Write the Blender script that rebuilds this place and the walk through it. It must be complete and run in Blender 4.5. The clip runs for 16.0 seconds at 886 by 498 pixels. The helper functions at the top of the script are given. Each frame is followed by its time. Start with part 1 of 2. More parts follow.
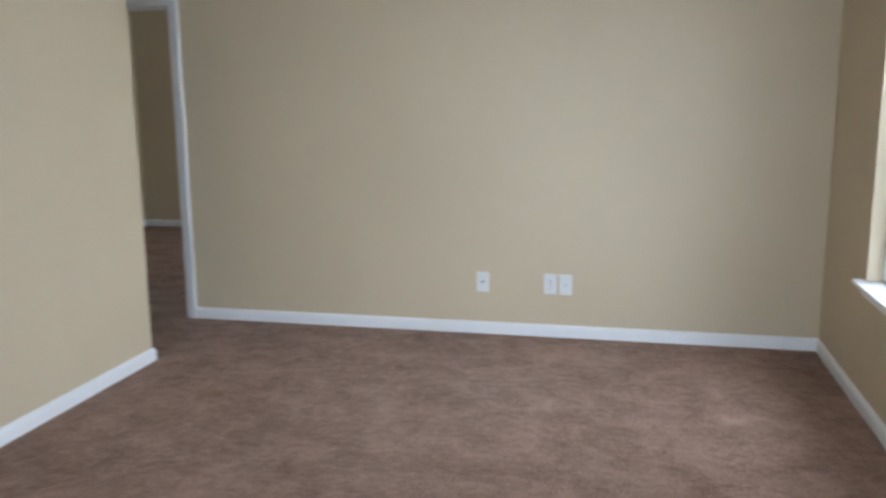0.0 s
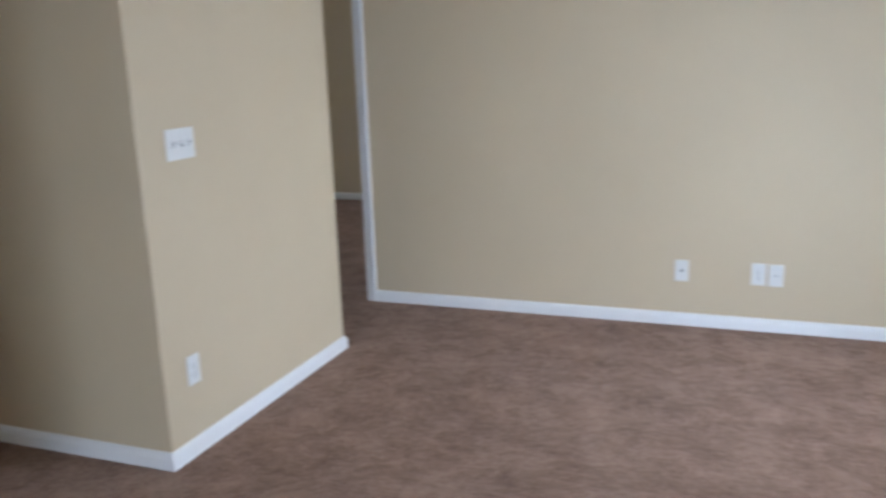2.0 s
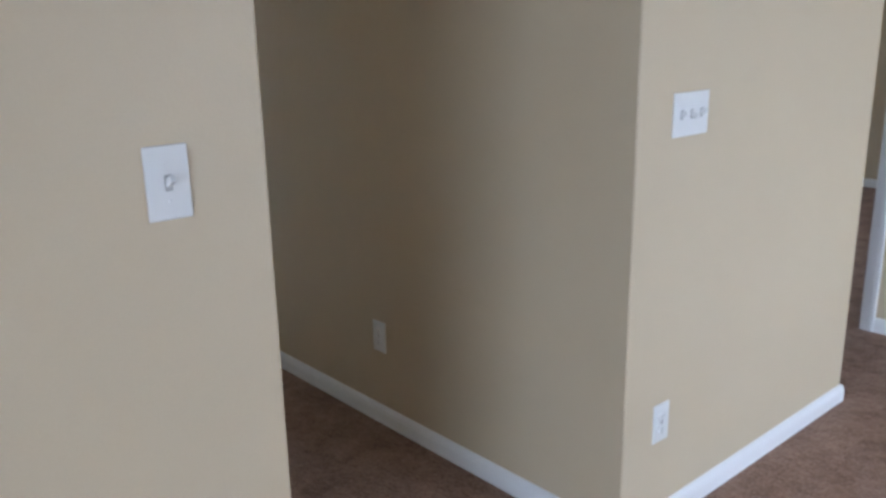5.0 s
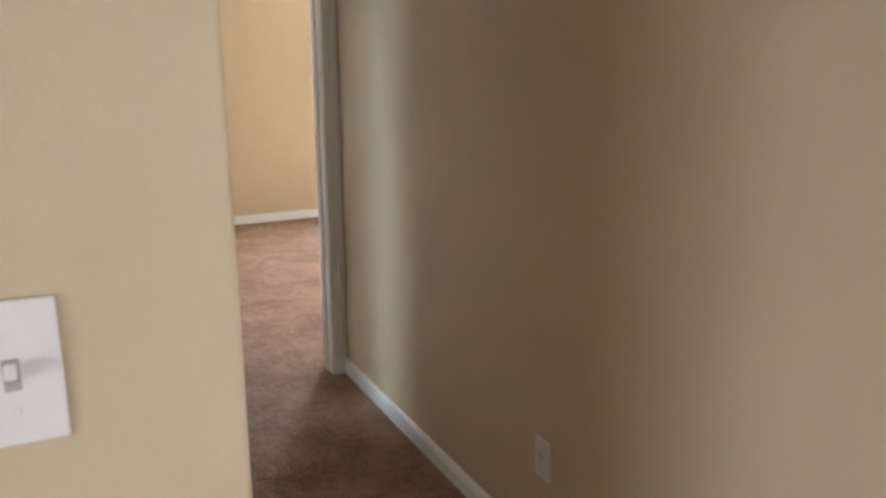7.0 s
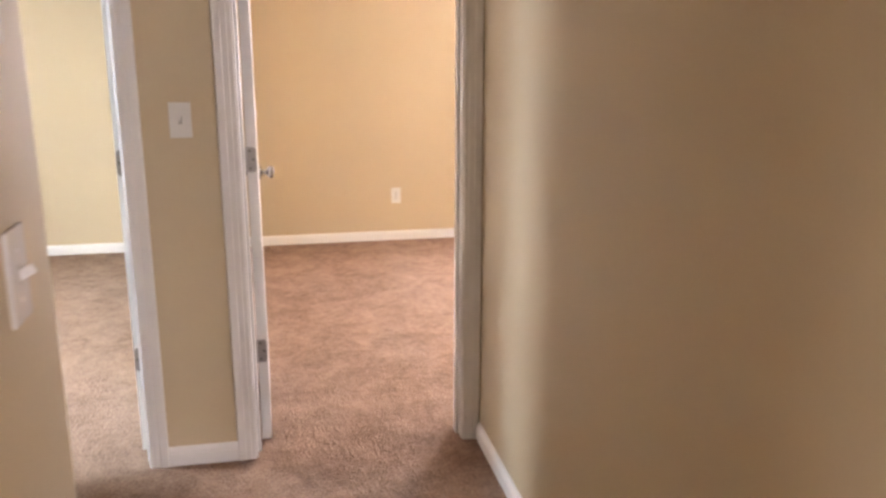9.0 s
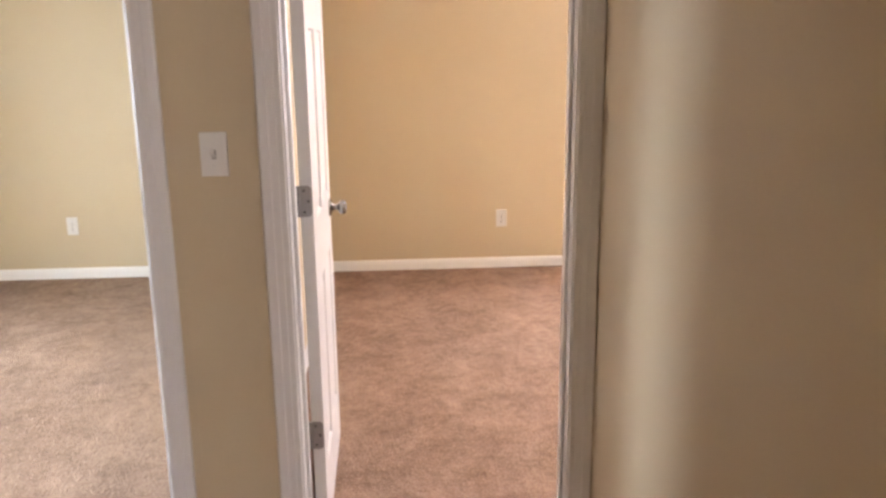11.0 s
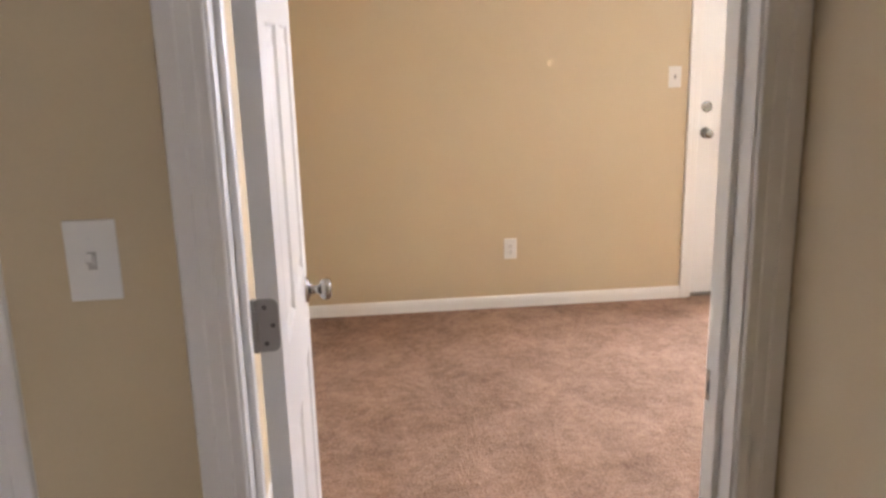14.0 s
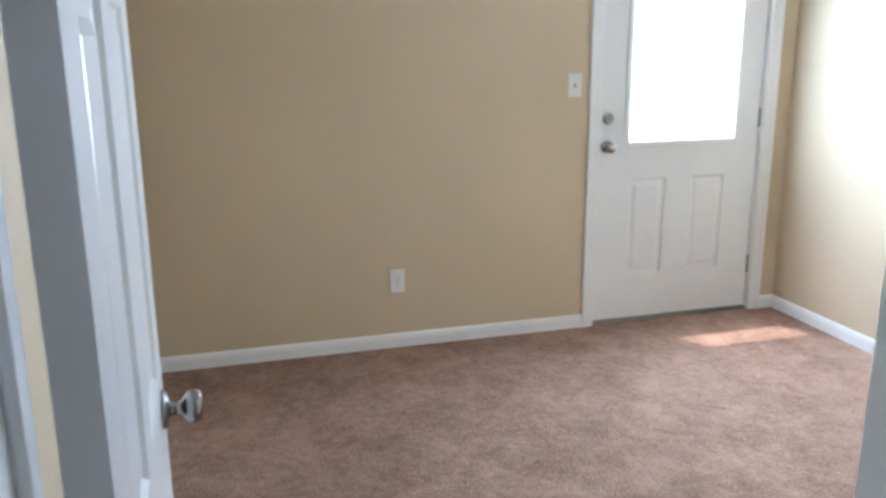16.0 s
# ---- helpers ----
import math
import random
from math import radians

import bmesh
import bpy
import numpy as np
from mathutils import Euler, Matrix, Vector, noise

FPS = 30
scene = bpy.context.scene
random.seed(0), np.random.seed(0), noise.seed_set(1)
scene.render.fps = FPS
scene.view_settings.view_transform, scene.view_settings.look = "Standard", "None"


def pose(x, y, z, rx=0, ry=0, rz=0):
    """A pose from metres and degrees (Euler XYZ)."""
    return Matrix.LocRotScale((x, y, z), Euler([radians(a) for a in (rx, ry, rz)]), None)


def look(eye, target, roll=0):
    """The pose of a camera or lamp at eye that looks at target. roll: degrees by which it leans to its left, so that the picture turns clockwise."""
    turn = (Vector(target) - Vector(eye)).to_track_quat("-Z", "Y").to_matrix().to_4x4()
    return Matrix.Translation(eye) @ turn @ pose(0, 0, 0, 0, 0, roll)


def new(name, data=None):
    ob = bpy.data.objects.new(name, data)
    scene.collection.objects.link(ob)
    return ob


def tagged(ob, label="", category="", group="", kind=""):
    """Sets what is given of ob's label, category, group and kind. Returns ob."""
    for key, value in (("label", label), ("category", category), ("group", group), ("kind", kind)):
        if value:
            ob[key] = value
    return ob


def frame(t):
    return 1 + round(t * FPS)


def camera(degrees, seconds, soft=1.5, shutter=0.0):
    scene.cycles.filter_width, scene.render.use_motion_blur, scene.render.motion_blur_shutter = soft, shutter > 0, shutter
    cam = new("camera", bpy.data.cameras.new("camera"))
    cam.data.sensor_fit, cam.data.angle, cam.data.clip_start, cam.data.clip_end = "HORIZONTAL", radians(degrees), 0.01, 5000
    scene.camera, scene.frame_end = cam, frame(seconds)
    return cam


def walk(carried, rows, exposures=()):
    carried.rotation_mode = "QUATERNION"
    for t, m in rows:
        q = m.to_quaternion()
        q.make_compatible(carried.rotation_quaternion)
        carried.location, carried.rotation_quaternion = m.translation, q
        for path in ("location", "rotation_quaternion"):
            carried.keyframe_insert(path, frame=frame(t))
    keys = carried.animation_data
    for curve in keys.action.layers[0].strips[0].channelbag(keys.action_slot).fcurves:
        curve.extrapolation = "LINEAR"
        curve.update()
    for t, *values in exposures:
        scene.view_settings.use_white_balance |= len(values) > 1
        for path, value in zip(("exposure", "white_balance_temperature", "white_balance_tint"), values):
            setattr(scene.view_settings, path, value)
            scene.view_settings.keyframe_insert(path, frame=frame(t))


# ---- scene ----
cam = camera(56.0, 16.0, soft=2.8, shutter=0.5)
PATH = [
    (0, (2.503, -2.491, 1.409), (2.072, -0.572, 1.046), -0.5),
    (0.5, (2.345, -2.358, 1.478), (2.114, -0.42, 1.041), 0.4),
    (1, (2.33, -2.366, 1.545), (2.073, -0.441, 1.068), -0.5),
    (1.5, (2.217, -2.39, 1.545), (1.763, -0.499, 1.078), -1.3),
    (2, (2.069, -2.361, 1.528), (1.36, -0.547, 1.074), -2.0),
    (2.5, (1.859, -2.325, 1.538), (0.924, -0.62, 1.072), -2.3),
    (3, (1.707, -2.208, 1.494), (0.565, -0.634, 1.027), -2.4),
    (3.5, (1.573, -2.08, 1.493), (0.287, -0.631, 0.997), -1.8),
    (4, (1.472, -1.95, 1.499), (0.096, -0.597, 0.972), -1.2),
    (4.2, (1.421, -1.904, 1.489), (0.025, -0.573, 0.961), -1.4),
    (6.3, (0.9, -1.396, 1.495), (-0.691, -0.312, 0.955), -0.9),
    (6.5, (0.827, -1.319, 1.496), (-0.811, -0.301, 0.965), -1.5),
    (7, (0.68, -1.187, 1.5), (-1.061, -0.335, 1.009), -0.2),
    (7.3, (0.652, -1.124, 1.508), (-1.134, -0.359, 1.034), -0.0),
    (7.5, (0.588, -1.072, 1.504), (-1.222, -0.356, 1.036), 0.0),
    (8, (0.46, -0.929, 1.503), (-1.392, -0.341, 1.03), 0.2),
    (8.5, (0.29, -0.832, 1.506), (-1.588, -0.344, 1.024), 0.5),
    (9, (0.139, -0.731, 1.499), (-1.763, -0.345, 1.017), -0.0),
    (9.2, (0.038, -0.651, 1.514), (-1.872, -0.332, 1.015), -0.3),
    (11.5, (-0.702, -0.553, 1.523), (-2.644, -0.455, 1.054), -0.8),
    (12, (-0.904, -0.54, 1.514), (-2.848, -0.461, 1.051), -1.2),
    (12.5, (-1.08, -0.537, 1.522), (-3.024, -0.463, 1.056), -2.0),
    (13, (-1.221, -0.548, 1.529), (-3.162, -0.462, 1.055), -2.2),
    (13.5, (-1.403, -0.61, 1.548), (-3.338, -0.474, 1.058), -1.1),
    (14, (-1.584, -0.648, 1.542), (-3.513, -0.464, 1.046), -1.5),
    (14.5, (-1.766, -0.664, 1.536), (-3.687, -0.426, 1.034), -1.2),
    (15, (-1.946, -0.666, 1.526), (-3.859, -0.359, 1.03), -1.4),
    (15.5, (-2.091, -0.684, 1.527), (-3.986, -0.272, 1.038), -1.3),
    (16, (-2.247, -0.703, 1.527), (-4.111, -0.17, 1.034), -0.4),
]
EXPOSURES = [
    (0.0, 0.40, 6500, 21), (2.0, 0.56, 6300, 23), (3.5, 0.66, 5900, 24), (4.2, 0.66, 5900, 24), (6.5, 0.74, 7100, 28), (7.0, 0.90, 7600, 31), (8.5, 1.50, 8800, 45), (9.0, 1.50, 8800, 44),
    (12.5, 1.04, 8700, 42), (14.5, 0.92, 7500, 33), (15.0, 0.82, 7200, 30), (15.5, 0.64, 6800, 27), (16.0, 0.46, 6050, 21),
]
walk(cam, [(t, look(eye, target, roll)) for t, eye, target, roll in PATH], EXPOSURES)

# ---- world, sun, daylight through the openings ----
SUN_DIR = Vector((0.32, 0.14, -0.97)).normalized()
world = bpy.data.worlds.new("sky")
scene.world = world
world.use_nodes = True
sky = world.node_tree.nodes.new("ShaderNodeTexSky")
sky.sky_type, sky.sun_disc = "NISHITA", False
sky.sun_elevation = math.asin(-SUN_DIR.z)
sky.sun_rotation = math.atan2(-SUN_DIR.x, -SUN_DIR.y)
background = world.node_tree.nodes["Background"]
background.inputs[1].default_value = 0.12
world.node_tree.links.new(sky.outputs[0], background.inputs[0])

sun = new("sun", bpy.data.lights.new("sun", "SUN"))
sun.data.energy, sun.data.angle, sun.data.color = 5.0, radians(0.5), (1.0, 0.95, 0.86)
sun.matrix_world = look((0, 0, 20), Vector((0, 0, 20)) + SUN_DIR)


def window_light(name, eye, target, w, h, watts, color=(0.60, 0.82, 1.0), spread=180):
    """Area lamp for skylight at a window; some of these windows are unseen additions."""
    lamp = new(name, bpy.data.lights.new(name, "AREA"))
    lamp.data.shape, lamp.data.size, lamp.data.size_y = "RECTANGLE", w, h
    lamp.data.energy, lamp.data.color = watts, color
    lamp.data.spread = radians(spread)
    lamp.matrix_world = look(eye, target)
    return lamp


window_light("skylight_living_a", (4.12, 1.05, 1.50), (3.30, 1.05, 1.05), 1.50, 1.70, 80, spread=140)
# Weak glowing panel added behind the window so its view stays white.
window_light("window_view_panel", (3.80, 1.35, 1.30), (0, 1.35, 1.0), 2.70, 2.00, 28, (0.80, 0.92, 1.0))
# Fill lamp at an added, unseen south window, to brighten the hall wall.
window_light("fill_living_south", (2.35, -5.15, 1.55), (2.35, -4.30, 1.08), 2.60, 1.70, 82, spread=130)
window_light("skylight_door", (-6.55, 1.80, 1.45), (-4.0, 1.80, 0.35), 1.90, 1.60, 500, (0.60, 0.82, 1.0))
# Fill lamp at an added window out of view, to cool the far wall.
window_light("fill_far_room", (-4.00, 2.95, 1.50), (-4.15, 2.20, 1.15), 1.30, 1.60, 15, (0.60, 0.84, 1.0), 160)
window_light("skylight_left_room", (-3.60, -4.80, 1.50), (-3.65, -4.0, 1.15), 1.5, 1.70, 180, (0.46, 0.78, 1.0), 150)
# Fill lamp at an unseen, added window, to brighten the room past the doorway.
window_light("fill_north_room", (3.80, 4.40, 1.27), (0, 4.40, 1.0), 1.10, 1.70, 90)


# ---- materials ----
def material(name, color, rough, grain=40.0, vary=0.06, bump=0.15, depth=0.002, metal=0.0, stain=1.2):
    """A painted or plain surface with fine relief, and slow changes of tone."""
    m = bpy.data.materials.new(name)
    m.use_nodes = True
    n, k = m.node_tree.nodes, m.node_tree.links
    b = n["Principled BSDF"]
    b.inputs["Roughness"].default_value, b.inputs["Metallic"].default_value = rough, metal
    place = n.new("ShaderNodeTexCoord")
    big, fine = n.new("ShaderNodeTexNoise"), n.new("ShaderNodeTexNoise")
    big.inputs["Scale"].default_value, big.inputs["Detail"].default_value = stain, 4
    fine.inputs["Scale"].default_value, fine.inputs["Detail"].default_value = grain, 3
    both = n.new("ShaderNodeMath")
    both.operation = "MULTIPLY_ADD"
    both.inputs[1].default_value = 0.35
    ramp = n.new("ShaderNodeMapRange")
    ramp.inputs[1].default_value, ramp.inputs[2].default_value = 0.3, 1.0
    ramp.inputs[3].default_value, ramp.inputs[4].default_value = 1 - vary, 1 + vary
    tone = n.new("ShaderNodeMix")
    tone.data_type, tone.blend_type = "RGBA", "MULTIPLY"
    tone.inputs[0].default_value = 1
    tone.inputs[6].default_value = (*color, 1)
    rel = n.new("ShaderNodeBump")
    rel.inputs["Strength"].default_value, rel.inputs["Distance"].default_value = bump, depth
    for noise_node in (big, fine):
        k.new(place.outputs["Object"], noise_node.inputs["Vector"])
    k.new(fine.outputs[0], both.inputs[0])
    k.new(big.outputs[0], both.inputs[2])
    k.new(both.outputs[0], ramp.inputs[0])
    k.new(ramp.outputs[0], tone.inputs[7])
    k.new(tone.outputs[2], b.inputs["Base Color"])
    k.new(fine.outputs[0], rel.inputs["Height"])
    k.new(rel.outputs[0], b.inputs["Normal"])
    return m


def carpet_material():
    """Cut-pile carpet: tufts, brushed patches and worn tones."""
    m = bpy.data.materials.new("brown cut-pile carpet")
    m.use_nodes = True
    n, k = m.node_tree.nodes, m.node_tree.links
    b = n["Principled BSDF"]
    b.inputs["Roughness"].default_value = 0.95
    b.inputs["Specular IOR Level"].default_value = 0.1
    b.inputs["Sheen Weight"].default_value, b.inputs["Sheen Roughness"].default_value = 0.10, 0.45
    place = n.new("ShaderNodeTexCoord")
    scales = {"tuft": (95, 2), "clump": (24, 3), "brush": (5.5, 2), "wear": (1.6, 3)}
    made = {}
    for key, (s, d) in scales.items():
        made[key] = n.new("ShaderNodeTexNoise")
        made[key].inputs["Scale"].default_value, made[key].inputs["Detail"].default_value = s, d
        made[key].inputs["Roughness"].default_value = 0.65
        k.new(place.outputs["Object"], made[key].inputs["Vector"])
    made["brush"].inputs["Distortion"].default_value = 0.5
    total = None
    for key, weight in (("tuft", 0.76), ("clump", 0.50), ("brush", 0.56), ("wear", 0.35)):
        step = n.new("ShaderNodeMath")
        step.operation = "MULTIPLY_ADD"
        step.inputs[1].default_value = weight
        k.new(made[key].outputs[0], step.inputs[0])
        if total:
            k.new(total.outputs[0], step.inputs[2])
        else:
            step.inputs[2].default_value = 0.0
        total = step
    ramp = n.new("ShaderNodeValToRGB")
    ramp.color_ramp.elements[0].position, ramp.color_ramp.elements[0].color = 0.40, (0.146, 0.074, 0.043, 1)
    ramp.color_ramp.elements[1].position, ramp.color_ramp.elements[1].color = 0.66, (0.455, 0.283, 0.200, 1)
    scaled = n.new("ShaderNodeMath")
    scaled.operation = "MULTIPLY"
    scaled.inputs[1].default_value = 0.5
    k.new(total.outputs[0], scaled.inputs[0])
    k.new(scaled.outputs[0], ramp.inputs[0])
    k.new(ramp.outputs[0], b.inputs["Base Color"])
    rel = n.new("ShaderNodeBump")
    rel.inputs["Strength"].default_value, rel.inputs["Distance"].default_value = 1.0, 0.012
    k.new(total.outputs[0], rel.inputs["Height"])
    k.new(rel.outputs[0], b.inputs["Normal"])
    return m


def glass_material():
    m = bpy.data.materials.new("clear window glass")
    m.use_nodes = True
    b = m.node_tree.nodes["Principled BSDF"]
    b.inputs["Roughness"].default_value = 0.01
    b.inputs["Transmission Weight"].default_value = 1.0
    b.inputs["IOR"].default_value = 1.45
    return m


PAINT = material("tan eggshell wall paint", (0.605, 0.484, 0.325), 0.55, 160, 0.05, 0.25, 0.0015)
CEIL = material("white flat ceiling paint", (0.80, 0.79, 0.76), 0.9, 60, 0.03, 0.5, 0.003)
TRIM = material("white semi-gloss trim paint", (0.82, 0.81, 0.79), 0.32, 30, 0.03, 0.03, 0.0005)
DOORPAINT = material("white satin door paint", (0.82, 0.82, 0.81), 0.28, 25, 0.02, 0.03, 0.0005)
PLASTIC = material("white plastic", (0.78, 0.77, 0.74), 0.06, 12, 0.03, 0.01, 0.0003)
BEIGE = material("aged beige plastic", (0.62, 0.58, 0.48), 0.4, 12, 0.05, 0.05, 0.0005)
NICKEL = material("brushed nickel", (0.34, 0.325, 0.31), 0.25, 90, 0.08, 0.05, 0.0004, metal=1.0)
HINGE = material("dull satin nickel", (0.36, 0.35, 0.34), 0.42, 90, 0.1, 0.05, 0.0004, metal=1.0)
SCREW = material("dark steel screw", (0.12, 0.115, 0.11), 0.5, 90, 0.1, 0.05, 0.0004, metal=1.0)
# White plastic darkened: collars and backlit muntins carry shade in their colour.
SHADE = material("white plastic with shade in its grey", (0.42, 0.41, 0.38), 0.4, 12, 0.03, 0.01, 0.0003)
# Near-black that stands in for the shade inside holes and slots.
DARK = material("dark hole shade", (0.03, 0.03, 0.03), 0.6, 20, 0.1, 0.05)
VINYL = material("white window vinyl", (0.80, 0.81, 0.80), 0.35, 20, 0.03, 0.05, 0.0005)
BRONZE = material("grey aluminium threshold", (0.30, 0.28, 0.25), 0.45, 60, 0.1, 0.1, 0.0006, metal=1.0)
CONCRETE = material("pale concrete", (0.42, 0.40, 0.37), 0.9, 30, 0.15, 0.4, 0.004)
GRASS = material("mown grass", (0.075, 0.11, 0.035), 0.95, 18, 0.4, 0.8, 0.03)
SIDING = material("pale siding", (0.55, 0.53, 0.48), 0.7, 30, 0.06, 0.2)
CARPET = carpet_material()
GLASS = glass_material()


# ---- mesh helpers ----
def mesh_object(name, bm, mat, parent=None, smooth=False):
    data = bpy.data.meshes.new(name)
    bmesh.ops.recalc_face_normals(bm, faces=bm.faces)
    bm.to_mesh(data)
    bm.free()
    data.materials.append(mat)
    if smooth:
        for p in data.polygons:
            p.use_smooth = True
    ob = new(name, data)
    if parent:
        ob.parent = parent
    return ob


def add_box(bm, lo, hi, bevel=0.0, segments=2):
    made = bmesh.ops.create_cube(bm, size=1.0)["verts"]
    size = [h - l for l, h in zip(lo, hi)]
    mid = [(h + l) / 2 for l, h in zip(lo, hi)]
    bmesh.ops.scale(bm, vec=size, verts=made)
    bmesh.ops.translate(bm, vec=mid, verts=made)
    if bevel:
        edges = list({e for v in made for e in v.link_edges})
        bmesh.ops.bevel(bm, geom=edges, offset=bevel, segments=segments, affect="EDGES", profile=0.6)


def add_prism(bm, outline, z0, z1):
    low = [bm.verts.new((x, y, z0)) for x, y in outline]
    high = [bm.verts.new((x, y, z1)) for x, y in outline]
    bm.faces.new(low)
    bm.faces.new(high)
    for i in range(len(outline)):
        j = (i + 1) % len(outline)
        bm.faces.new((low[i], low[j], high[j], high[i]))


def rounded(corners, radius):
    """An outline with corners turned round; corners: (x, y, round or not)."""
    out, count = [], len(corners)
    for i, (x, y, soft) in enumerate(corners):
        if not soft:
            out.append((x, y))
            continue
        here = Vector((x, y))
        a = (Vector(corners[i - 1][:2]) - here).normalized()
        b = (Vector(corners[(i + 1) % count][:2]) - here).normalized()
        mid = here + (a + b) * radius
        for s in range(5):
            turn = s / 4 * math.pi / 2
            p = mid - b * radius * math.cos(turn) - a * radius * math.sin(turn)
            out.append((p.x, p.y))
    return out


def lathe(bm, profile, steps=28):
    """A turned body round z; profile: (radius, height)."""
    rings = []
    for r, z in profile:
        rings.append([bm.verts.new((r * math.cos(2 * math.pi * i / steps), r * math.sin(2 * math.pi * i / steps), z)) for i in range(steps)])
    for a, b in zip(rings, rings[1:]):
        for i in range(steps):
            j = (i + 1) % steps
            bm.faces.new((a[i], a[j], b[j], b[i]))
    bm.faces.new(rings[0])
    bm.faces.new(rings[-1])


def frame_matrix(origin, u, n):
    """Local x along u, local y along n (out of the wall), local z up."""
    m = Matrix.Identity(4)
    for i, axis in enumerate((Vector(u), Vector(n), Vector((0, 0, 1)))):
        m.col[i][:3] = axis
    m.translation = origin
    return m


# ---- structure ----
H = 2.44
AY, EX, FX, WX = 2.287, 3.552, -6.155, -2.765
HALL_S, HALL_END = -1.045, -1.072
T = 0.115


def wall(name, along, p0, p1, a0, a1, openings=(), label="tan painted wall"):
    """A wall along x or y between p0 and p1 across and a0 to a1 along, with openings (from, to, sill, head)."""
    bm = bmesh.new()

    def piece(b0, b1, z0, z1):
        if along == "x":
            add_box(bm, (b0, p0, z0), (b1, p1, z1))
        else:
            add_box(bm, (p0, b0, z0), (p1, b1, z1))
    last = a0
    for b0, b1, z0, z1 in sorted(openings):
        piece(last, b0, 0, H)
        if z0 > 0:
            piece(b0, b1, 0, z0)
        piece(b0, b1, z1, H)
        last = b1
    piece(last, a1, 0, H)
    return tagged(mesh_object(name, bm, PAINT), label, "wall", kind="structure")


# carpeted floor and ceiling
bm = bmesh.new()
OUTLINE = [(-6.27, -4.35), (-0.12, -4.35), (-0.12, -4.75), (3.70, -4.75), (3.70, 5.92), (-2.88, 5.92), (-2.88, 2.51), (-6.27, 2.51)]
add_prism(bm, OUTLINE, -0.12, 0.0)
tagged(mesh_object("floor", bm, CARPET), "brown cut-pile carpet with brushed patches", "carpet", kind="structure")
bm = bmesh.new()
add_prism(bm, OUTLINE, H, H + 0.15)
tagged(mesh_object("ceiling", bm, CEIL), "white flat painted ceiling", "ceiling", kind="structure")

# the block between the hall and the short passage, with rounded plaster corners
bm = bmesh.new()
add_prism(bm, rounded([(0, 0, True), (0, 1.42, True), (WX, 1.42, False), (WX, 0, False)], 0.006), 0, H)
tagged(mesh_object("wall_block", bm, PAINT), "tan painted wall block with plaster corners", "wall", kind="structure")
# the wall that closes the hall's other side
bm = bmesh.new()
add_prism(bm, rounded([(0, -4.6, False), (0, HALL_S, True), (HALL_END, HALL_S, True), (HALL_END, -2.4, False), (-0.12, -2.4, False), (-0.12, -4.6, False)], 0.006), 0, H)
tagged(mesh_object("wall_hall_south", bm, PAINT), "tan painted wall beside the hall", "wall", kind="structure")

RD0, RD1 = -0.842, -0.0712
LD0, LD1 = -1.997, -1.228
HEAD = 2.03
J = 0.019
wall("wall_hall_end", "y", WX - T, WX, -4.2, 2.395, [(RD0 - J, RD1 + J, 0, HEAD + J), (LD0 - J, LD1 + J, 0, HEAD + J)])
AD0, AD1 = -1.044, -0.282
AH = 1.955
wall("wall_north", "x", AY, AY + T, WX, EX, [(AD0 - J, AD1 + J, 0, AH + J)])
# The second opening is an unseen addition that lights the north room.
WIN = [(0.62, 1.47, 0.56, 1.956), (3.97, 4.82, 0.56, 1.956)]
wall("wall_east", "y", EX, EX + 0.15, -4.6, 6.0, WIN)
# The opening here is unseen, added to let the hall wall's fill in.
wall("wall_south", "x", -4.75, -4.6, -0.12, EX + 0.15, [(1.20, 3.42, 0.56, 1.956)])
wall("wall_alcove", "x", -2.4, -2.3, WX, HALL_END)
ED0, ED1 = 1.258, 2.228
wall("wall_far_west", "y", FX - T, FX, -4.2, 2.395, [(ED0 - J, ED1 + J, 0, 2.05 + J)])
# This opening is out of view, added for the far room's fill lamp.
wall("wall_room_north", "x", 2.395, 2.5, FX - T, WX - T, [(-4.50, -3.50, 0.56, 1.956)])
wall("wall_partition", "x", -1.13, -1.015, FX, WX - T)
wall("wall_left_room_south", "x", -4.35, -4.2, FX - T, WX, [(-4.05, -3.15, 0.56, 1.956)])
wall("wall_north_room_back", "x", 5.80, 5.92, WX, EX)
wall("wall_north_room_west", "y", WX - T, WX, 2.5, 5.92)


# baseboards: a moulded board swept along the foot of the walls, room on the left of the path
BASE_PROFILE = [(0, 0), (0.014, 0), (0.014, 0.046), (0.0115, 0.053), (0.0125, 0.057), (0.008, 0.065), (0.004, 0.070), (0, 0.072)]


def baseboard(path):
    points = [Vector((x, y)) for x, y in path]
    bm, rows = bmesh.new(), []
    for i, p in enumerate(points):
        sides = []
        if i:
            d = (p - points[i - 1]).normalized()
            sides.append(Vector((-d.y, d.x)))
        if i + 1 < len(points):
            d = (points[i + 1] - p).normalized()
            sides.append(Vector((-d.y, d.x)))
        off = sides[0] if len(sides) == 1 else (sides[0] + sides[1]) / (1 + sides[0].dot(sides[1]))
        rows.append([bm.verts.new((p.x + off.x * w, p.y + off.y * w, z)) for w, z in BASE_PROFILE])
    for a, b in zip(rows, rows[1:]):
        for i in range(len(BASE_PROFILE) - 1):
            bm.faces.new((a[i], a[i + 1], b[i + 1], b[i]))
    bm.faces.new(rows[0])
    bm.faces.new(rows[-1])
    return tagged(mesh_object("baseboard", bm, TRIM), "white moulded baseboard at the foot of the wall", "baseboard", kind="structure")


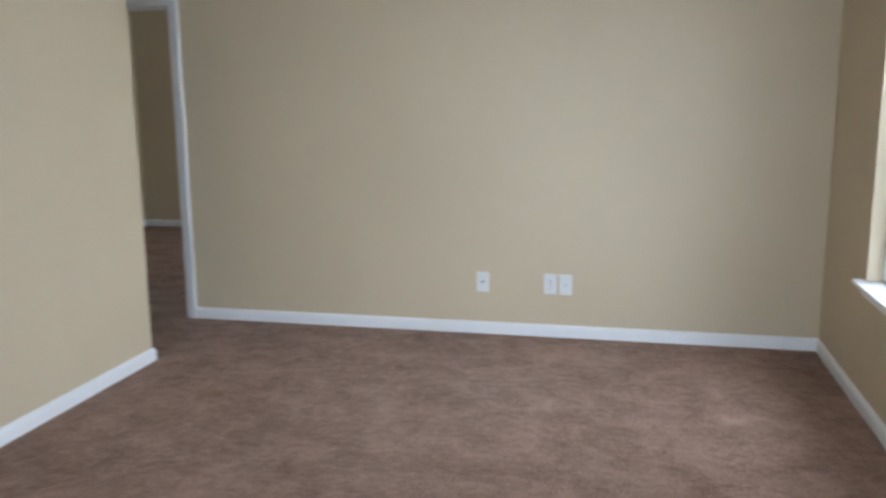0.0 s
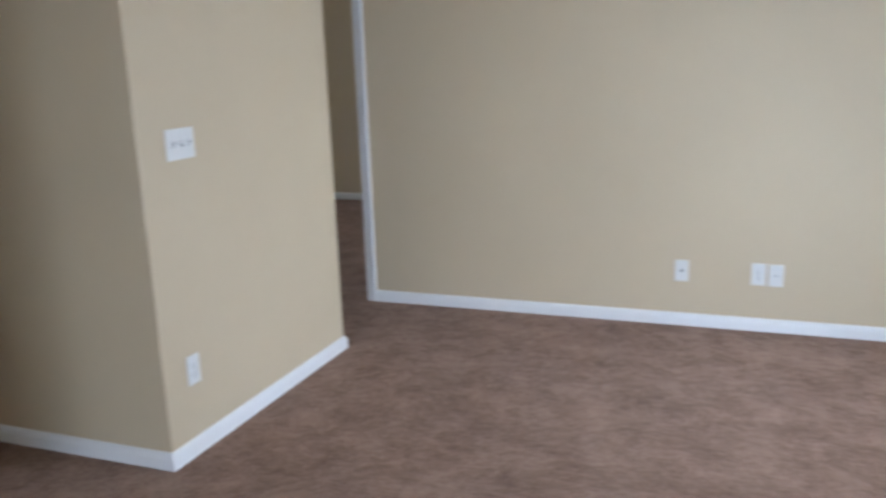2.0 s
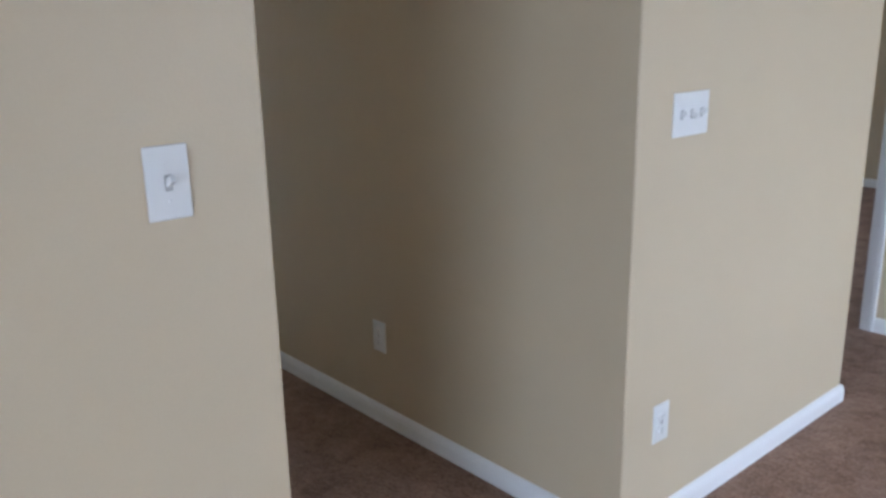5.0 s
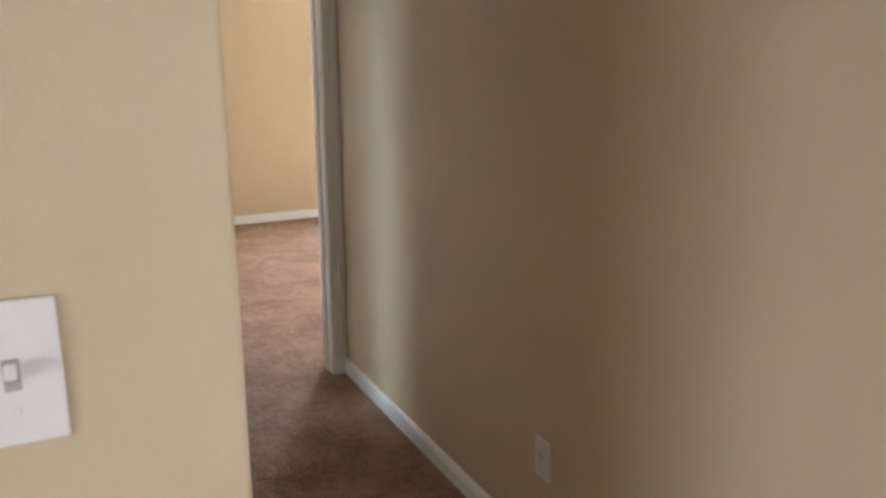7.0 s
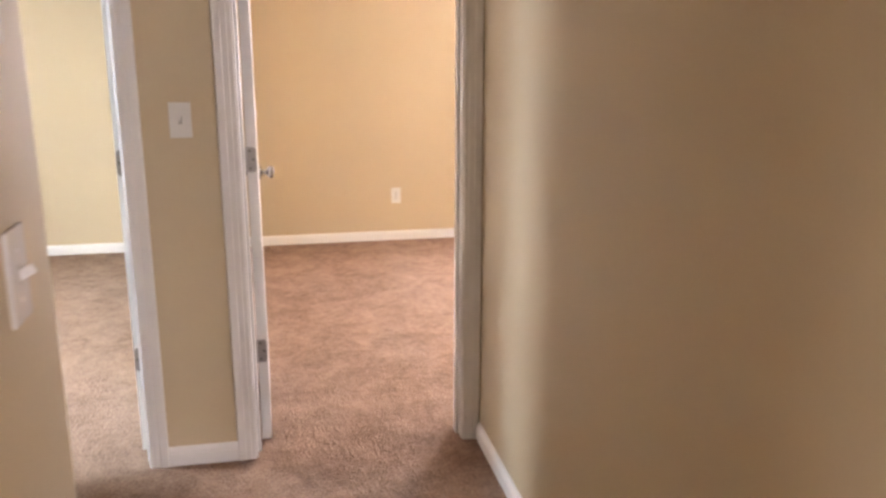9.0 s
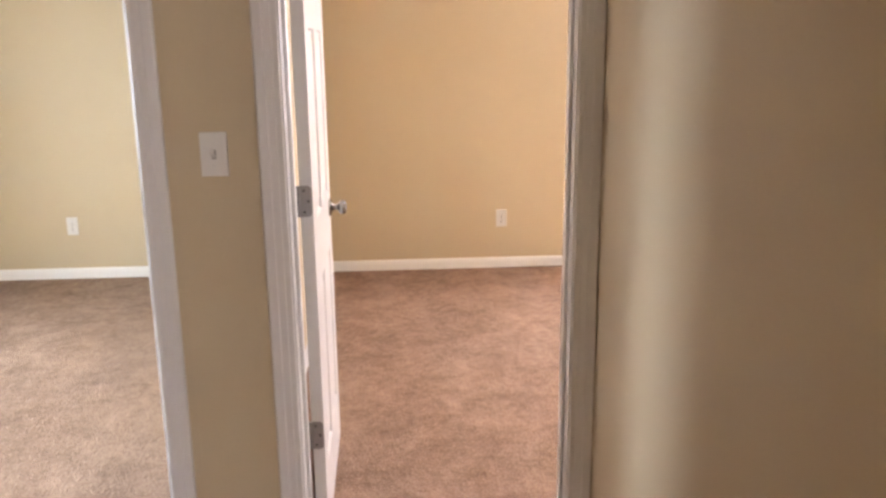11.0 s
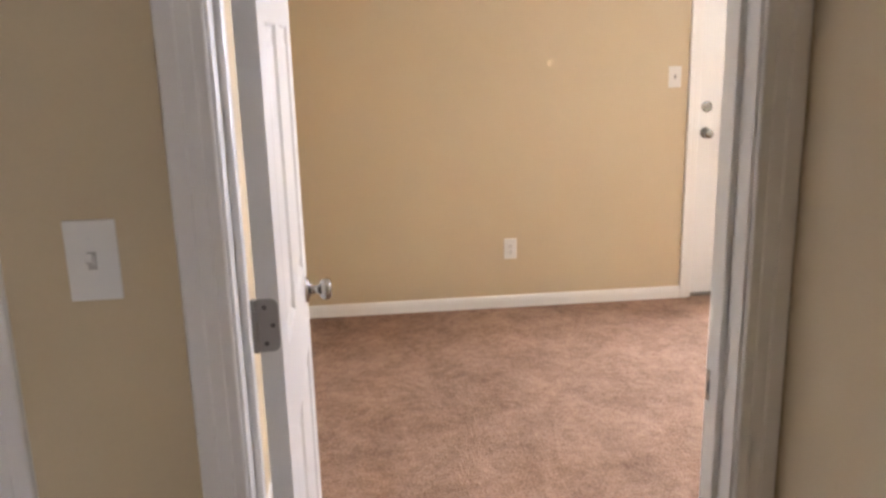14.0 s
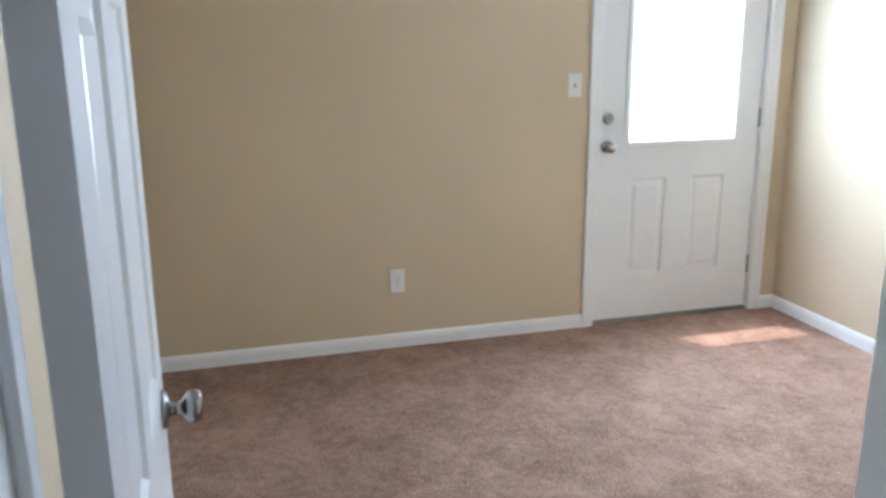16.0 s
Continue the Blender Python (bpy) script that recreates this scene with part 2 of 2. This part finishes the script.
CW = 0.070
baseboard([(-0.12, -4.6), (EX, -4.6), (EX, AY), (AD1 + CW, AY)][1:])
baseboard([(WX, 1.42), (0, 1.42), (0, 0), (WX, 0)])
baseboard([(WX, RD0 - CW), (WX, LD1 + CW)])
baseboard([(WX, LD0 - CW), (WX, -2.3), (HALL_END, -2.3), (HALL_END, HALL_S), (0, HALL_S), (0, -4.6)])
baseboard([(AD0 - CW, AY), (WX, AY), (WX, 1.454)])
baseboard([(FX, ED0 - CW), (FX, -1.015), (WX - T, -1.015), (WX - T, RD0 - CW)])
baseboard([(WX - T, RD1 + CW), (WX - T, 2.395), (FX, 2.395), (FX, ED1 + CW)])
baseboard([(WX - T, -1.13), (FX, -1.13), (FX, -4.2), (WX - T, -4.2), (WX - T, LD0 - CW)])
baseboard([(EX, AY + T), (EX, 5.80), (WX, 5.80), (WX, AY + T), (AD0 - CW, AY + T)])

# door casings: a stepped moulding mitred round the opening
CASING = [(0, 0), (0, 0.009), (0.003, 0.011), (0.016, 0.0115), (0.019, 0.0135), (0.036, 0.0145), (0.040, 0.0175), (0.060, 0.0185), (0.064, 0.017), (0.066, 0.014), (0.066, 0)]


def casing(origin, u, n, width, height, label="white moulded door casing"):
    bm, rows = bmesh.new(), []
    r = 0.005
    for x, z, sx, sz in ((-r, 0, -1, 0), (-r, height + r, -1, 1), (width + r, height + r, 1, 1), (width + r, 0, 1, 0)):
        rows.append([bm.verts.new((x + sx * w, d, z + sz * w)) for w, d in CASING])
    for a, b in zip(rows, rows[1:]):
        for i in range(len(CASING) - 1):
            bm.faces.new((a[i], a[i + 1], b[i + 1], b[i]))
    bm.faces.new(rows[0])
    bm.faces.new(rows[-1])
    bm.transform(frame_matrix(origin, u, n))
    return tagged(mesh_object("trim", bm, TRIM), label, "door casing", kind="structure")


def jamb(origin, u, n, width, height, depth, stop):
    """Side and head boards inside an opening, with a stop strip; n points to the side where depth starts."""
    bm = bmesh.new()
    add_box(bm, (-J + 0.001, -depth, 0), (0, 0, height), 0.0015, 1)
    add_box(bm, (width, -depth, 0), (width + J - 0.001, 0, height), 0.0015, 1)
    add_box(bm, (-J + 0.001, -depth, height), (width + J - 0.001, 0, height + J - 0.001), 0.0015, 1)
    s0, s1 = -stop - 0.032, -stop
    add_box(bm, (0, s0, 0), (0.011, s1, height - 0.011), 0.003, 2)
    add_box(bm, (width - 0.011, s0, 0), (width, s1, height - 0.011), 0.003, 2)
    add_box(bm, (0, s0, height - 0.011), (width, s1, height), 0.003, 2)
    bm.transform(frame_matrix(origin, u, n))
    return tagged(mesh_object("door_jamb", bm, TRIM), "white painted door jamb with stop", "door jamb", kind="structure")


PX, PY = Vector((1, 0, 0)), Vector((0, 1, 0))
for d0, d1 in ((RD0, RD1), (LD0, LD1)):
    casing((WX, d0, 0), PY, PX, d1 - d0, HEAD)
    casing((WX - T, d0, 0), PY, -PX, d1 - d0, HEAD)
    jamb((WX + 0.001, d0, 0), PY, PX, d1 - d0, HEAD, T + 0.002, 0.045)
casing((AD0, AY, 0), PX, -PY, AD1 - AD0, AH)
casing((AD0, AY + T, 0), PX, PY, AD1 - AD0, AH)
jamb((AD0, AY - 0.001, 0), PX, -PY, AD1 - AD0, AH, T + 0.002, 0.045)
casing((FX, ED0, 0), PY, PX, ED1 - ED0, 2.05, "white moulded casing round the outside door")
jamb((FX + 0.001, ED0, 0), PY, PX, ED1 - ED0, 2.05, T + 0.002, 0.106)


# ---- windows ----
def sash_window(a0, a1, z0, z1, number, line, outward):
    """A double-hung vinyl window with stool and one bar across each sash. line: the wall's inner face; outward: "x", "y" or "-y"."""
    base = new("window_%d" % number)
    if outward == "x":
        base.matrix_world = pose(line + 0.085, (a0 + a1) / 2, z0)
    elif outward == "y":
        base.matrix_world = pose((a0 + a1) / 2, line + 0.085, z0, 0, 0, 90)
    else:
        base.matrix_world = pose((a0 + a1) / 2, line - 0.085, z0, 0, 0, -90)
    y0, y1 = a0, a1
    tagged(base, "white vinyl double-hung window with a wooden stool", "window", kind="structure")
    w, h = y1 - y0, z1 - z0

    def part(name, boxes, mat, bevel=0.003):
        bm = bmesh.new()
        for lo, hi in boxes:
            add_box(bm, lo, hi, bevel, 2)
        return mesh_object(name, bm, mat, base)

    def ring(x0, x1, a0, a1, b0, b1, t):
        return [((x0, a0, b0), (x1, a0 + t, b1)), ((x0, a1 - t, b0), (x1, a1, b1)), ((x0, a0 + t, b0), (x1, a1 - t, b0 + t)), ((x0, a0 + t, b1 - t), (x1, a1 - t, b1))]
    a = w / 2
    part("frame", ring(-0.02, 0.06, -a, a, 0.0, h, 0.03), VINYL)
    mid = h / 2
    part("sash", ring(-0.005, 0.022, -a + 0.032, a - 0.032, 0.032, mid + 0.018, 0.035), VINYL)
    part("sash", ring(0.026, 0.052, -a + 0.032, a - 0.032, mid - 0.018, h - 0.032, 0.035), VINYL)
    # The bars' backlit shade is put into their grey.
    part("muntin", [((0.006, -a + 0.066, mid / 2 + 0.002), (0.012, a - 0.066, mid / 2 + 0.015))], SHADE, 0.001)
    part("muntin", [((0.036, -a + 0.066, 1.5 * mid - 0.002), (0.042, a - 0.066, 1.5 * mid + 0.011))], SHADE, 0.001)
    part("lock", [((-0.016, -0.03, mid + 0.018), (0.016, 0.03, mid + 0.03))], NICKEL)
    for b0, b1, x in ((0.06, mid - 0.01, 0.014), (mid + 0.01, h - 0.06, 0.044)):
        pane = part("pane", [((x, -a + 0.06, b0), (x + 0.004, a - 0.06, b1))], GLASS, 0)
        pane.visible_shadow = False
    stool = part("sill", [((-0.135, -a - 0.05, -0.006), (-0.02, a + 0.05, 0.016))], TRIM, 0.006)
    part("apron", [((-0.099, -a - 0.02, -0.05), (-0.086, a + 0.02, -0.0065))], TRIM, 0.003)
    return base


sash_window(*WIN[0], 1, EX, "x")
# Unseen window, added to go with the north room's fill lamp.
sash_window(*WIN[1], 2, EX, "x")
# Unseen window, placed in the south wall for the living room's fill lamp.
sash_window(1.20, 3.42, 0.56, 1.956, 3, -4.6, "-y")
sash_window(-4.05, -3.15, 0.56, 1.956, 4, -4.2, "-y")
# Added window, out of view, that carries the far room's fill.
sash_window(-4.50, -3.50, 0.56, 1.956, 5, 2.395, "y")


# ---- doors ----
def panel_leaf(bm, w, h, t, panels, x_flip=1.0):
    """A leaf from x 0 to w, y 0 to t, with panels sunk on both sides; panels: (x0, x1, z0, z1)."""
    xs = sorted({0.0, w, *(v for p in panels for v in p[:2])})
    zs = sorted({0.0, h, *(v for p in panels for v in p[2:])})
    for side, y in ((-1, 0.0), (1, t)):
        for i in range(len(xs) - 1):
            for k in range(len(zs) - 1):
                box = (xs[i], xs[i + 1], zs[k], zs[k + 1])
                mx, mz = (box[0] + box[1]) / 2, (box[2] + box[3]) / 2
                inside = any(p[0] < mx < p[1] and p[2] < mz < p[3] for p in panels)
                if not inside:
                    bm.faces.new([bm.verts.new((x, y, z)) for x, z in ((box[0], box[2]), (box[1], box[2]), (box[1], box[3]), (box[0], box[3]))])
        for p in panels:
            loops = []
            for inset, sink in ((0, 0), (0.006, 0.007), (0.016, 0.009), (0.024, 0.009), (0.042, 0.003)):
                yy = y - side * sink
                loops.append([bm.verts.new((x, yy, z)) for x, z in ((p[0] + inset, p[2] + inset), (p[1] - inset, p[2] + inset), (p[1] - inset, p[3] - inset), (p[0] + inset, p[3] - inset))])
            for a, b in zip(loops, loops[1:]):
                for i in range(4):
                    j = (i + 1) % 4
                    bm.faces.new((a[i], a[j], b[j], b[i]))
            bm.faces.new(loops[-1])
    for c in ((((0, 0), (0, h))), (((w, 0), (w, h)))):
        (x0, z0), (x1, z1) = c
        bm.faces.new([bm.verts.new(v) for v in ((x0, 0, z0), (x0, t, z0), (x0, t, z1), (x0, 0, z1))])
    for z in (0, h):
        bm.faces.new([bm.verts.new(v) for v in ((0, 0, z), (w, 0, z), (w, t, z), (0, t, z))])
    bmesh.ops.remove_doubles(bm, verts=bm.verts, dist=0.0002)


def hinge_mesh():
    """A butt hinge: leaf in the local x-z plane (x to its free edge), knuckle at x 0, and screws."""
    bm = bmesh.new()
    out = rounded([(0.0, 0.0, False), (0.034, 0.0, True), (0.034, 0.09, True), (0.0, 0.09, False)], 0.013)
    low = [bm.verts.new((x, 0, z)) for x, z in out]
    high = [bm.verts.new((x, -0.0026, z)) for x, z in out]
    bm.faces.new(low)
    bm.faces.new(high)
    for i in range(len(out)):
        j = (i + 1) % len(out)
        bm.faces.new((low[i], low[j], high[j], high[i]))
    for k in range(5):
        made = bmesh.ops.create_cone(bm, cap_ends=True, segments=12, radius1=0.0058, radius2=0.0058, depth=0.0172)["verts"]
        bmesh.ops.translate(bm, vec=(-0.004, -0.003, 0.009 + k * 0.018), verts=made)
    return bm


def knob_mesh():
    bm = bmesh.new()
    lathe(bm, [(0.032, 0), (0.032, 0.003), (0.029, 0.007), (0.016, 0.011), (0.012, 0.014), (0.0105, 0.024), (0.012, 0.032), (0.02, 0.036), (0.0265, 0.042), (0.0275, 0.05), (0.026, 0.058), (0.021, 0.062), (0.012, 0.0635), (0.003, 0.0637)])
    return bm


def attach(name, bm, mat, parent, m, smooth=False, label=""):
    bm.transform(m)
    ob = mesh_object(name, bm, mat, parent, smooth)
    if label:
        tagged(ob, label)
    return ob


def interior_door(hinge_at, swing, hand, label):
    """A six-panel door standing open: local x from the hinge edge to the lock edge, local y through the leaf."""
    base = new("door")
    tagged(base, label, "door", kind="structure")
    w, h, t = 0.757, 2.015, 0.036
    c0, c1, c2, c3 = 0.112, 0.328, 0.429, 0.645
    cols = ((c0, c1), (c2, c3))
    rows = ((0.21, 0.80), (1.0, 1.56), (1.66, 1.89))
    bm = bmesh.new()
    panel_leaf(bm, w, h, t, [(a, b, c, d) for a, b in cols for c, d in rows])
    leaf = mesh_object("leaf", bm, DOORPAINT, base)
    turn_up = Matrix.Rotation(radians(-90), 4, "X")
    turn_down = Matrix.Rotation(radians(90), 4, "X")
    zk = 0.932
    attach("knob", knob_mesh(), NICKEL, base, Matrix.Translation((w - 0.072, t, zk)) @ turn_up, True, "round brushed nickel knob")
    attach("knob", knob_mesh(), NICKEL, base, Matrix.Translation((w - 0.072, 0, zk)) @ turn_down, True, "round brushed nickel knob")
    bm = bmesh.new()
    add_box(bm, (w - 0.001, 0.006, zk - 0.028), (w + 0.001, t - 0.006, zk + 0.028), 0.0005, 1)
    mesh_object("latch_plate", bm, NICKEL, base)
    for z in (0.315, 1.037, 1.74):
        # leaf of the hinge on the door's edge
        bm = hinge_mesh()
        if hand < 0:
            place = Matrix(((0, 1, 0, -0.0002), (1, 0, 0, 0.0), (0, 0, 1, z), (0, 0, 0, 1)))
        else:
            place = Matrix(((0, 1, 0, -0.0002), (-1, 0, 0, t), (0, 0, 1, z), (0, 0, 0, 1)))
        attach("hinge", bm, HINGE, base, place, False, "dull nickel butt hinge")
        for sx, sz in ((0.012, 0.014), (0.024, 0.045), (0.012, 0.076)):
            bm = bmesh.new()
            lathe(bm, [(0.0042, 0), (0.0042, 0.0004), (0.003, 0.0012), (0.0008, 0.0006)], 12)
            attach("screw", bm, SCREW, base, place @ Matrix.Translation((sx, -0.0026, sz)) @ Matrix.Rotation(radians(90), 4, "X"))
    base.matrix_world = pose(*hinge_at, 0, 0, swing)
    return base


# door into the far room, standing open against the partition; leaf runs away from the hall
right_door = interior_door((WX - T - 0.008, -0.792, 0.012), 180.7, 1, "white six-panel door standing open, with a nickel knob")
# its twin in the next opening, open into the other room
left_door = interior_door((WX - T - 0.006, LD1 - 0.003, 0.012), 180.0, -1, "white six-panel door standing open beside the partition")
right_door.name, left_door.name = "door_1", "door_2"


def strike_plate(at, facing):
    bm = bmesh.new()
    add_box(bm, (-0.018, -0.0015, -0.029), (0.014, 0.0012, 0.029), 0.001, 1)
    base = mesh_object("strike_plate", bm, NICKEL)
    bm = bmesh.new()
    # Thin raised patch; the hole's shade is put into its colour.
    add_box(bm, (-0.007, 0.0011, -0.012), (0.006, 0.0018, 0.012))
    mesh_object("latch_hole", bm, DARK, base)
    base.matrix_world = Matrix.Translation(at) @ Matrix.Rotation(facing, 4, "Z")
    return tagged(base, "small nickel strike plate let into the door jamb", "strike plate")


strike_plate((WX - T + 0.018, RD1 - 0.0005, 0.945), math.pi)

# ---- the outside door, half glazed ----
out_door = new("door_3")
tagged(out_door, "white half-glazed outside door, closed, with sunlit glass", "door", kind="structure")
DX, DT = FX - 0.028, 0.044
y0, y1, z0, z1 = ED0 + 0.003, ED1 - 0.003, 0.016, 2.045
gy0, gy1, gz0, gz1 = 1.437, 2.073, 0.985, 1.87
bm = bmesh.new()
panels = [(1.456 - y0, 1.668 - y0, 0.262 - z0, 0.79 - z0), (1.825 - y0, 2.03 - y0, 0.262 - z0, 0.79 - z0)]
panel_leaf(bm, y1 - y0, gz0 - z0, DT, panels)
bm.transform(frame_matrix((DX, y0, z0), PY, -PX))
add_box(bm, (DX - DT, y0, gz0 - 0.0005), (DX, gy0, z1))
add_box(bm, (DX - DT, gy1, gz0 - 0.0005), (DX, y1, z1))
add_box(bm, (DX - DT, gy0, gz1), (DX, gy1, z1))
mesh_object("leaf", bm, DOORPAINT, out_door)
bm = bmesh.new()
fw = 0.028
for lo, hi in (((gy0 - fw, gz0 - fw), (gy0 + 0.004, gz1 + fw)), ((gy1 - 0.004, gz0 - fw), (gy1 + fw, gz1 + fw)), ((gy0 + 0.004, gz0 - fw), (gy1 - 0.004, gz0 + 0.004)), ((gy0 + 0.004, gz1 - 0.004), (gy1 - 0.004, gz1 + fw))):
    add_box(bm, (DX + 0.0005, lo[0], lo[1]), (DX + 0.010, hi[0], hi[1]), 0.004, 2)
mesh_object("glazing_frame", bm, DOORPAINT, out_door)
bm = bmesh.new()
add_box(bm, (DX - 0.024, gy0, gz0), (DX - 0.020, gy1, gz1))
mesh_object("pane", bm, GLASS, out_door).visible_shadow = False
side = Matrix.Rotation(radians(90), 4, "Y")
ky = 1.312
attach("knob", knob_mesh(), NICKEL, out_door, Matrix.Translation((DX, ky, 0.967)) @ side, True, "round nickel knob")
bm = bmesh.new()
lathe(bm, [(0.031, 0), (0.031, 0.006), (0.027, 0.013), (0.022, 0.015), (0.006, 0.0155)])
add_box(bm, (-0.004, -0.014, 0.012), (0.004, 0.014, 0.030), 0.002, 2)
attach("deadbolt", bm, NICKEL, out_door, Matrix.Translation((DX, ky, 1.114)) @ side, False, "round nickel deadbolt with thumb turn")
for z in (0.215, 1.04, 1.80):
    bm = bmesh.new()
    for k in range(5):
        made = bmesh.ops.create_cone(bm, cap_ends=True, segments=12, radius1=0.007, radius2=0.007, depth=0.0192)["verts"]
        bmesh.ops.translate(bm, vec=(DX + 0.006, y1 + 0.001, z + 0.01 + k * 0.02), verts=made)
    mesh_object("hinge", bm, HINGE, out_door)
bm = bmesh.new()
add_box(bm, (FX - T, ED0, 0.0005), (FX - 0.004, ED1, 0.013), 0.004, 2)
tagged(mesh_object("threshold", bm, BRONZE), "grey metal threshold under the outside door", "threshold", kind="structure")


# ---- switches and outlets ----
def plate(w, h=0.117, t=0.0065):
    bm = bmesh.new()
    add_box(bm, (-w / 2, 0, -h / 2), (w / 2, t, h / 2), 0.0035, 3)
    return bm


def screw(bm, x, z, y=0.0065):
    made = bmesh.ops.create_cone(bm, cap_ends=True, segments=12, radius1=0.0036, radius2=0.003, depth=0.0016)["verts"]
    bmesh.ops.rotate(bm, cent=(0, 0, 0), matrix=Matrix.Rotation(radians(-90), 3, "X"), verts=made)
    bmesh.ops.translate(bm, vec=(x, y + 0.0005, z), verts=made)


def light_switch(at, u, n, gangs=1, label="white plastic light switch plate with one toggle"):
    base = new("light_switch")
    w = 0.072 + 0.046 * (gangs - 1)
    mesh_object("plate", plate(w), PLASTIC, base)
    for g in range(gangs):
        x = (g - (gangs - 1) / 2) * 0.046
        bm = bmesh.new()
        # Grey collar stands in for the shade round the toggle.
        add_box(bm, (x - 0.0062, 0.006, -0.0130), (x + 0.0062, 0.0072, 0.0130), 0.0008, 1)
        mesh_object("collar", bm, SHADE, base)
        bm = bmesh.new()
        add_box(bm, (-0.0046, -0.004, -0.0062), (0.0046, 0.019, 0.0062), 0.0018, 2)
        bm.transform(Matrix.Translation((x, 0.007, 0.0)) @ Matrix.Rotation(radians(28 if g % 2 == 0 else -28), 4, "X"))
        mesh_object("toggle", bm, PLASTIC, base)
        for z in (0.030, -0.030):
            bm = bmesh.new()
            screw(bm, x, z)
            mesh_object("screw", bm, PLASTIC, base)
    base.matrix_world = frame_matrix(at, u, n)
    return tagged(base, label, "light switch", "light switches")


def outlet(at, u, n, label="white plastic duplex outlet low on the wall"):
    base = new("wall_outlet")
    mesh_object("plate", plate(0.074, 0.12), PLASTIC, base)
    for z in (0.0195, -0.0195):
        bm = bmesh.new()
        lathe(bm, [(0.0172, 0), (0.0172, 0.0088), (0.0165, 0.0095), (0.002, 0.0096)], 20)
        bm.transform(Matrix.Translation((0, 0, z)) @ Matrix.Rotation(radians(-90), 4, "X"))
        bmesh.ops.scale(bm, vec=(1, 1, 0.84), space=Matrix.Translation((0, 0, -z)), verts=bm.verts)
        mesh_object("socket", bm, PLASTIC, base)
        bm = bmesh.new()
        # Slots are dark raised slips, their inner shade painted on.
        for x, hgt in ((-0.0063, 0.0085), (0.0063, 0.007)):
            add_box(bm, (x - 0.001, 0.0094, z + 0.002 - hgt / 2), (x + 0.001, 0.0099, z + 0.002 + hgt / 2))
        add_box(bm, (-0.0022, 0.0094, z - 0.011), (0.0022, 0.0099, z - 0.0068))
        mesh_object("slot", bm, DARK, base)
    bm = bmesh.new()
    screw(bm, 0, 0)
    mesh_object("screw", bm, NICKEL, base)
    base.matrix_world = frame_matrix(at, u, n)
    return tagged(base, label, "outlet", "wall outlets")


def jack_plate(at, u, n, jack, label):
    base = new("jack_plate")
    mesh_object("plate", plate(0.074, 0.12), PLASTIC, base)
    for z in (0.042, -0.042):
        bm = bmesh.new()
        screw(bm, 0, z)
        mesh_object("screw", bm, PLASTIC, base)
    if jack:
        bm = bmesh.new()
        if jack == "coax":
            lathe(bm, [(0.0055, 0), (0.0055, 0.006), (0.0045, 0.0062), (0.0045, 0.013), (0.001, 0.0131)], 14)
            bm.transform(Matrix.Translation((0, 0.006, 0)) @ Matrix.Rotation(radians(-90), 4, "X"))
            mesh_object("connector", bm, HINGE, base)
        else:
            # Dark block: the jack's inner shade is given by colour.
            add_box(bm, (-0.008, 0.006, -0.005), (0.008, 0.0072, 0.006))
            mesh_object("socket", bm, DARK, base)
    base.matrix_world = frame_matrix(at, u, n)
    return tagged(base, label, "wall plate", "wall plates")


jack_plate((1.672, AY, 0.316), -PX, -PY, "phone", "white plastic wall plate with a small jack")
outlet((2.072, AY, 0.318), -PX, -PY)
jack_plate((2.160, AY, 0.316), -PX, -PY, "coax", "white plastic wall plate with a cable connector")
light_switch((0, 0.232, 1.234), -PY, PX, 3, "white plastic triple light switch plate")
outlet((0, 0.171, 0.350), -PY, PX)
outlet((-1.108, 0, 0.352), PX, -PY)
light_switch((0, -1.222, 1.253), -PY, PX)
light_switch((-0.912, HALL_S, 1.226), -PX, PY)
light_switch((WX, -1.031, 1.248), -PY, PX)
outlet((FX, 0.175, 0.350), -PY, PX)
light_switch((FX, 1.107, 1.288), -PY, PX)
outlet((FX, -2.72, 0.363), -PY, PX)


def vent_box(at, u, n):
    """A thermostat-like box with a row of vent slots on its sides."""
    base = new("thermostat_box")
    bm = bmesh.new()
    add_box(bm, (-0.06, 0, 0), (0.06, 0.034, 0.20), 0.006, 3)
    mesh_object("cover", bm, BEIGE, base)
    bm = bmesh.new()
    # Dark slips on the cover; the slots' shade is in their colour.
    for s in (-1, 1):
        for k in range(24):
            add_box(bm, (s * 0.0597 - 0.0008, 0.009, 0.014 + k * 0.0068), (s * 0.0597 + 0.0008, 0.020, 0.0178 + k * 0.0068), 0.0003, 1)
    tagged(mesh_object("vent_slots", bm, DARK, base), kind="stuff")
    base.matrix_world = frame_matrix(at, u, n)
    return tagged(base, "beige plastic wall box with vent slots", "thermostat")


vent_box((-0.805, HALL_S, 1.497), -PX, PY)

# ---- outdoors ----
bm = bmesh.new()
bmesh.ops.create_grid(bm, x_segments=2, y_segments=2, size=400)
bmesh.ops.translate(bm, vec=(0, 0, -0.16), verts=bm.verts)
tagged(mesh_object("ground", bm, GRASS), "mown lawn round the house", "lawn", kind="structure")
bm = bmesh.new()
add_box(bm, (-7.9, 0.6, -0.155), (FX - T - 0.003, 2.9, -0.03), 0.01, 1)
tagged(mesh_object("pavement", bm, CONCRETE), "pale concrete step outside the door", "step", kind="structure")
# Unseen roof; its west edge is placed to cut the sun patch short.
bm = bmesh.new()
add_box(bm, (-6.54, -4.9, H + 0.155), (4.2, 6.4, H + 0.30))
tagged(mesh_object("roof", bm, SIDING), "pale unseen roof slab, its west eave set to trim the sun patch", "roof", kind="structure")
